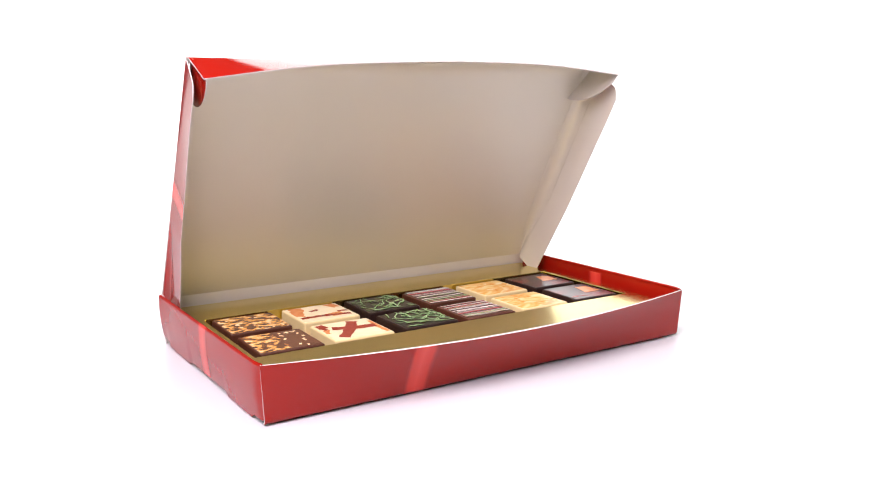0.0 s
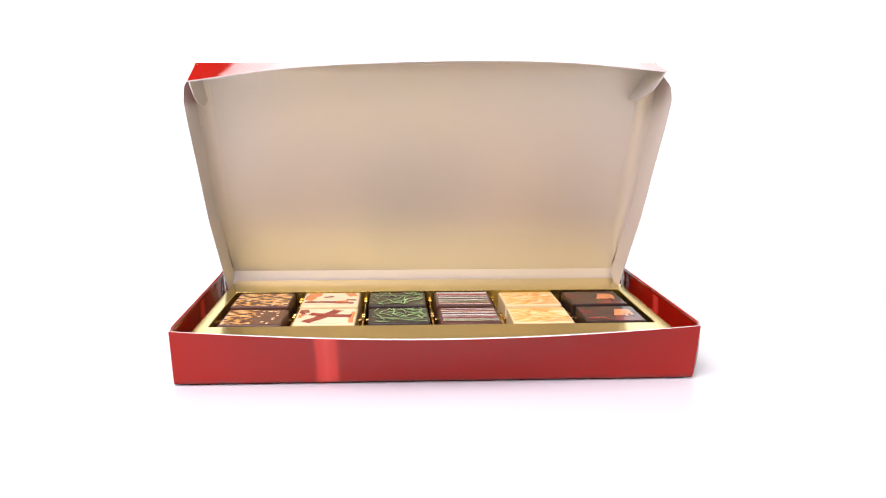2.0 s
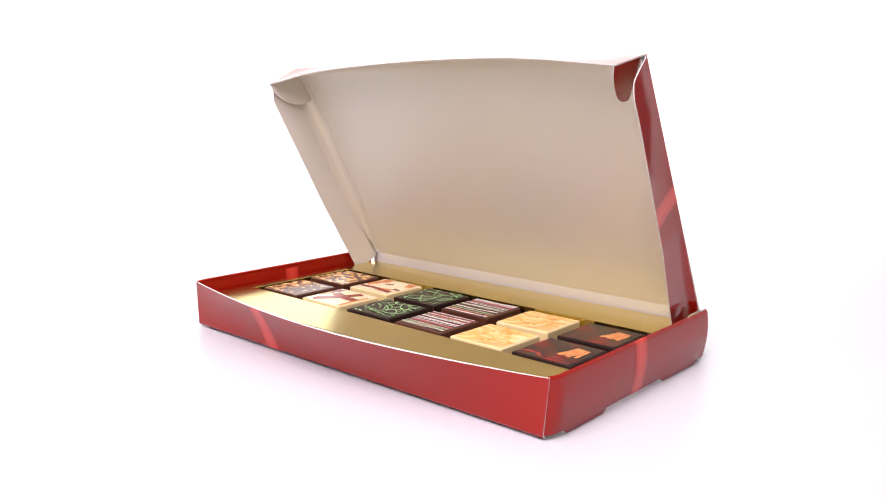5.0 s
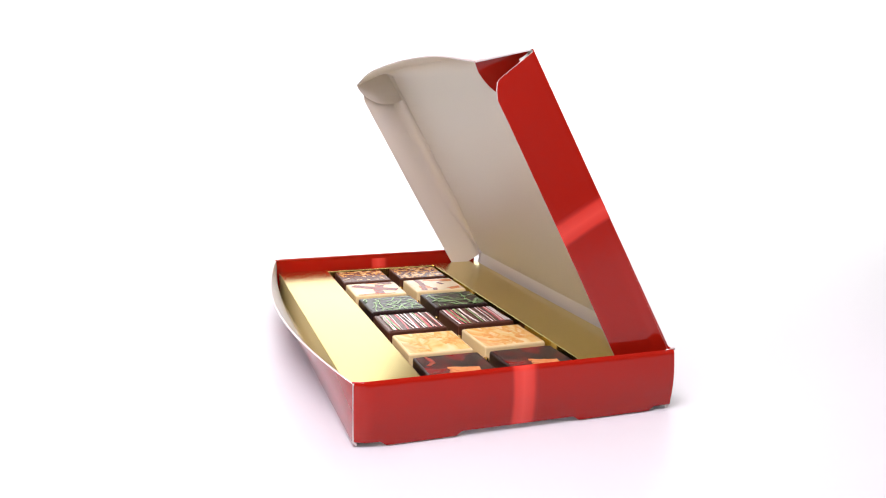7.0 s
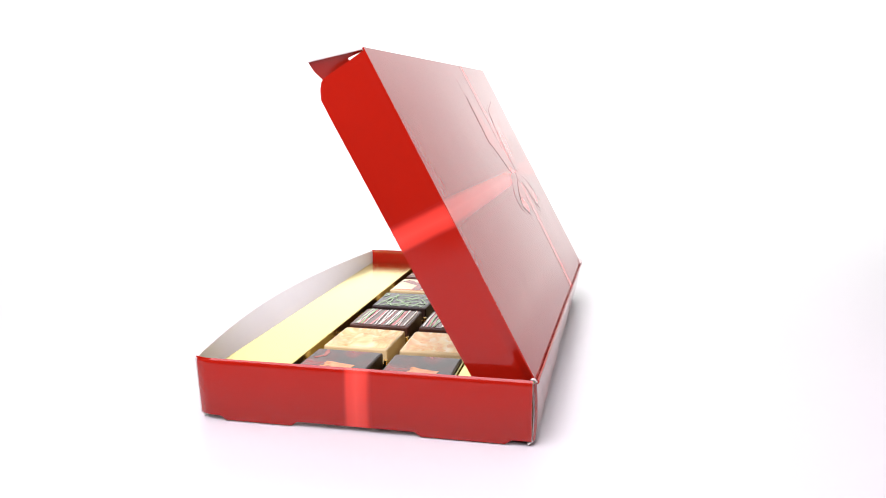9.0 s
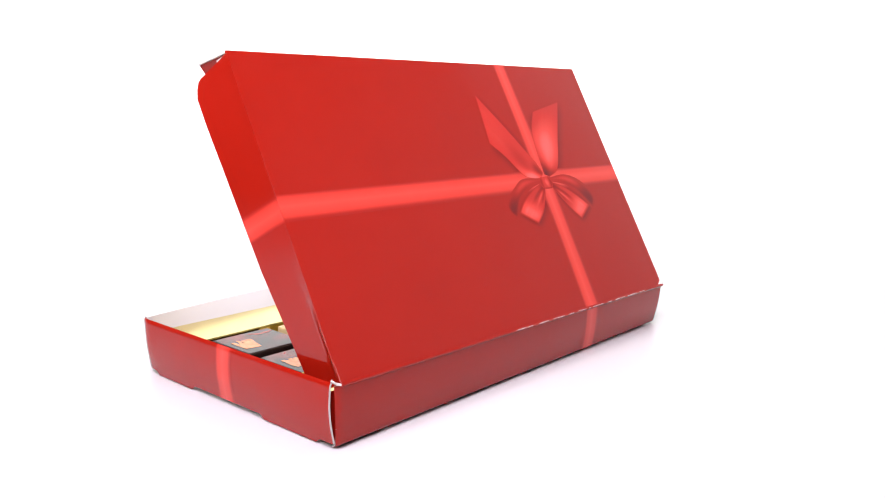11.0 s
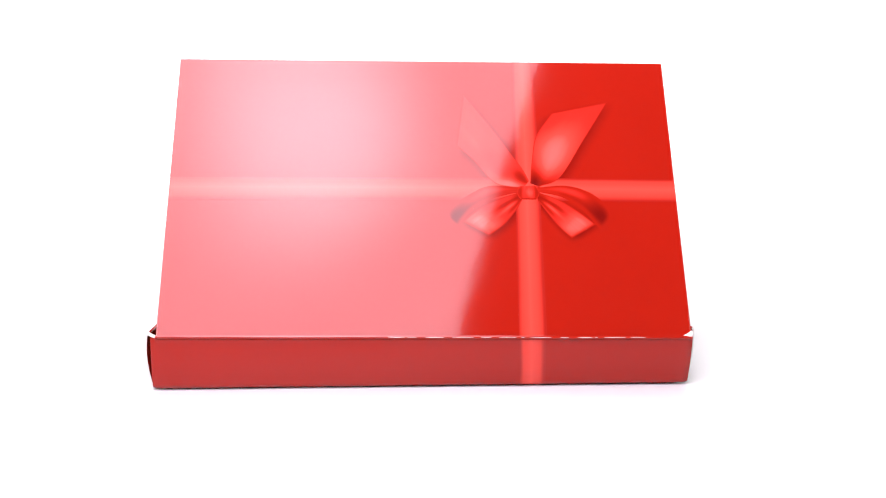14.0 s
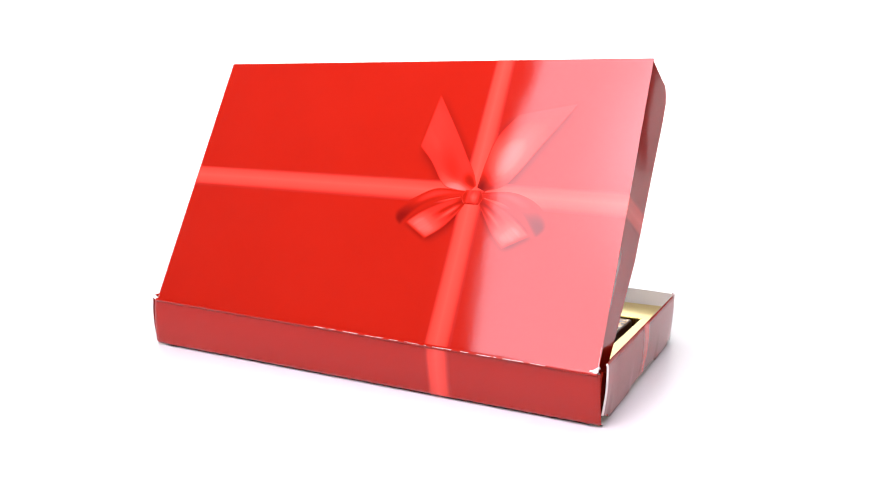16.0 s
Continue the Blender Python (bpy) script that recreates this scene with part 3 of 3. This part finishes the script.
def inks(kind, seed):
    """The printed strokes of one chocolate: name of the ink, then a mesh."""
    rng = random.Random(seed)
    z = 0.00016
    out = []

    def add(ink, strokes, width, ragged, dz=0.0):
        for k, pts in enumerate(strokes):
            w = width if not isinstance(width, tuple) else rng.uniform(*width)
            bm = bmesh.new()
            stroke(bm, pts, w, z + dz + 9e-6 * k, ragged, rng)
            out.append((ink, bm))

    mm = lambda *p: [(x / 1000, y / 1000) for x, y in p]
    if kind == 0:
        specks = []
        for _ in range(14):
            x, y = rng.uniform(-1 if seed % 2 == 0 else -13, 13), rng.uniform(-12, 12)
            a = rng.uniform(0, 6.3)
            specks.append(mm((x, y), (x + 1.1 * math.cos(a), y + 1.1 * math.sin(a))))
        add("cream", specks, (0.0008, 0.0021), 0.4)
    if kind == 1:
        if seed % 2:
            add("orange", [mm((-13, -3), (-10, 5), (-8, 13)), mm((2, -7), (9, -6)), mm((8, 8), (13, 10))], (0.0058, 0.0074), 0.18)
            add("brick", [mm((-13, -7), (-2, -6.5), (12, -9)), mm((-4, 3), (1, 5)), mm((8, -2), (13, -3))], (0.0020, 0.0034), 0.25, 4e-5)
        else:
            add("orange", [mm((12.5, -12), (12, -2), (13, 8)), mm((-13, -3), (-11, 4))], (0.0016, 0.0030), 0.35)
            add("brick", [mm((-9, -11), (-1, 0), (5, 11)), mm((-8, 4), (1, 1), (12, 0)), mm((-14, 8), (-9, 9)), mm((-13, 5), (-11, 6))], (0.0046, 0.0062), 0.16, 6e-5)
    if kind == 2:
        lines = []
        for _ in range(44):
            x, y, a = rng.uniform(-13, 13), rng.uniform(-12, 12), rng.uniform(-0.7, 2.6)
            pts = [(x, y)]
            for _ in range(3):
                a += rng.uniform(-0.55, 0.55)
                pts.append((pts[-1][0] + 3.6 * math.cos(a), pts[-1][1] + 3.6 * math.sin(a)))
            lines.append(mm(*pts))
        add("green", lines, (0.00035, 0.00080), 0.3)
    if kind == 3:
        for ink, count in (("white", 13), ("pink", 10), ("green", 3)):
            lines = []
            for _ in range(count):
                y = rng.uniform(-12.4, 12.4)
                lines.append(mm((-13.2, y), (0, y + rng.uniform(-0.5, 0.5)), (13.2, y + rng.uniform(-0.9, 0.9))))
            add(ink, lines, (0.0003, 0.0010), 0.2, {"white": 2e-4, "pink": 0.0, "green": 3.6e-4}[ink])
    if kind == 4:
        patches = []
        for _ in range(9):
            x, y, a = rng.uniform(-11, 11), rng.uniform(-10, 10), rng.uniform(-0.6, 0.6)
            patches.append(mm((x, y), (x + 3 * math.cos(a), y + 3 * math.sin(a)), (x + 5 * math.cos(a + 0.5), y + 5 * math.sin(a + 0.5))))
        add("amber", patches, (0.0018, 0.0048), 0.6)
    if kind == 5:
        fan = []
        for k in range(7):
            fan.append(mm((4.6 + 0.9 * k, 8 - 0.15 * k), (3.6 + 1.1 * k, 3), (1.8 + 1.3 * k + rng.uniform(-0.6, 0.6), -3 + rng.uniform(-2.5, 1.5))))
        add("orange", fan, (0.0013, 0.0018), 0.3)
        if seed % 2 == 0:
            add("brick", [mm((-13, -9), (-6, -8), (-2, -11))], (0.002, 0.003), 0.4)
    return out


KINDS = (
    ("milk chocolate square with orange mottled print and pale specks", MILK, TOP_MOTTLE),
    ("white chocolate square with brick red and orange brush strokes", WHITE, TOP_CREAM),
    ("dark chocolate square with green scribbled lines", DARK, TOP_DARK),
    ("milk chocolate square with white and pink stripes", MILK, TOP_MILK),
    ("white chocolate square with orange marbled print", WHITE, TOP_MARBLE),
    ("dark chocolate square with red patches and an orange brush fan", DARK, TOP_RED),
)


STROKES = ("speck", "brush_stroke", "scribble", "stripe", "patch", "brush_stroke")


def build_chocolates():
    for i, (label, body, top) in enumerate(KINDS):
        for row in (0, 1):
            seed = 10 * i + row
            rng = random.Random(seed)
            choc = root("chocolate", label, "chocolate", "chocolates in the gold insert")
            x = CX0 + PITCH * i + rng.uniform(-0.0005, 0.0005)
            y = CMY + (-1 if row == 0 else 1) * (CD / 2 + 0.0026) + rng.uniform(-0.0003, 0.0003)
            at = pose(x, y, CTOP + rng.uniform(-0.0002, 0.0003), 0, 0, rng.uniform(-1.2, 1.2))
            bm = block(-CW / 2, CW / 2, -CD / 2, CD / 2, -(CTOP - 0.0016), 0, 0.0008, 3)
            for v in bm.verts:
                if v.co.z < -0.004:
                    v.co.x *= 1.02
                    v.co.y *= 1.02
            ob = part("body", bm, body, choc)
            ob.matrix_basis = at
            bm = bmesh.new()
            a, b, c = CW / 2 - 0.0009, CD / 2 - 0.0009, 0.0011
            ring = []
            for cx, cy, a0 in ((a - c, b - c, 0), (c - a, b - c, 90), (c - a, c - b, 180), (a - c, c - b, 270)):
                for k in range(4):
                    g = radians(a0 + 30 * k)
                    ring.append(bm.verts.new((cx + c * math.cos(g), cy + c * math.sin(g), 0.0001)))
            bm.faces.new(ring)
            low = [bm.verts.new((v.co.x, v.co.y, 0.00002)) for v in ring]
            for k in range(len(ring)):
                bm.faces.new((ring[k - 1], low[k - 1], low[k], ring[k]))
            film = part("printed_top", bm, TOP_HALF if (i, row) == (0, 0) else top, choc)
            film.matrix_basis = at
            for ink, mesh in inks(i, seed):
                part(STROKES[i], mesh, INK[ink], film)


build_chocolates()


def motions():
    rows = [(k * 0.5, spin(k * 0.5)) for k in range(33)]
    for thing in MOVING:
        walk(thing, rows)


motions()
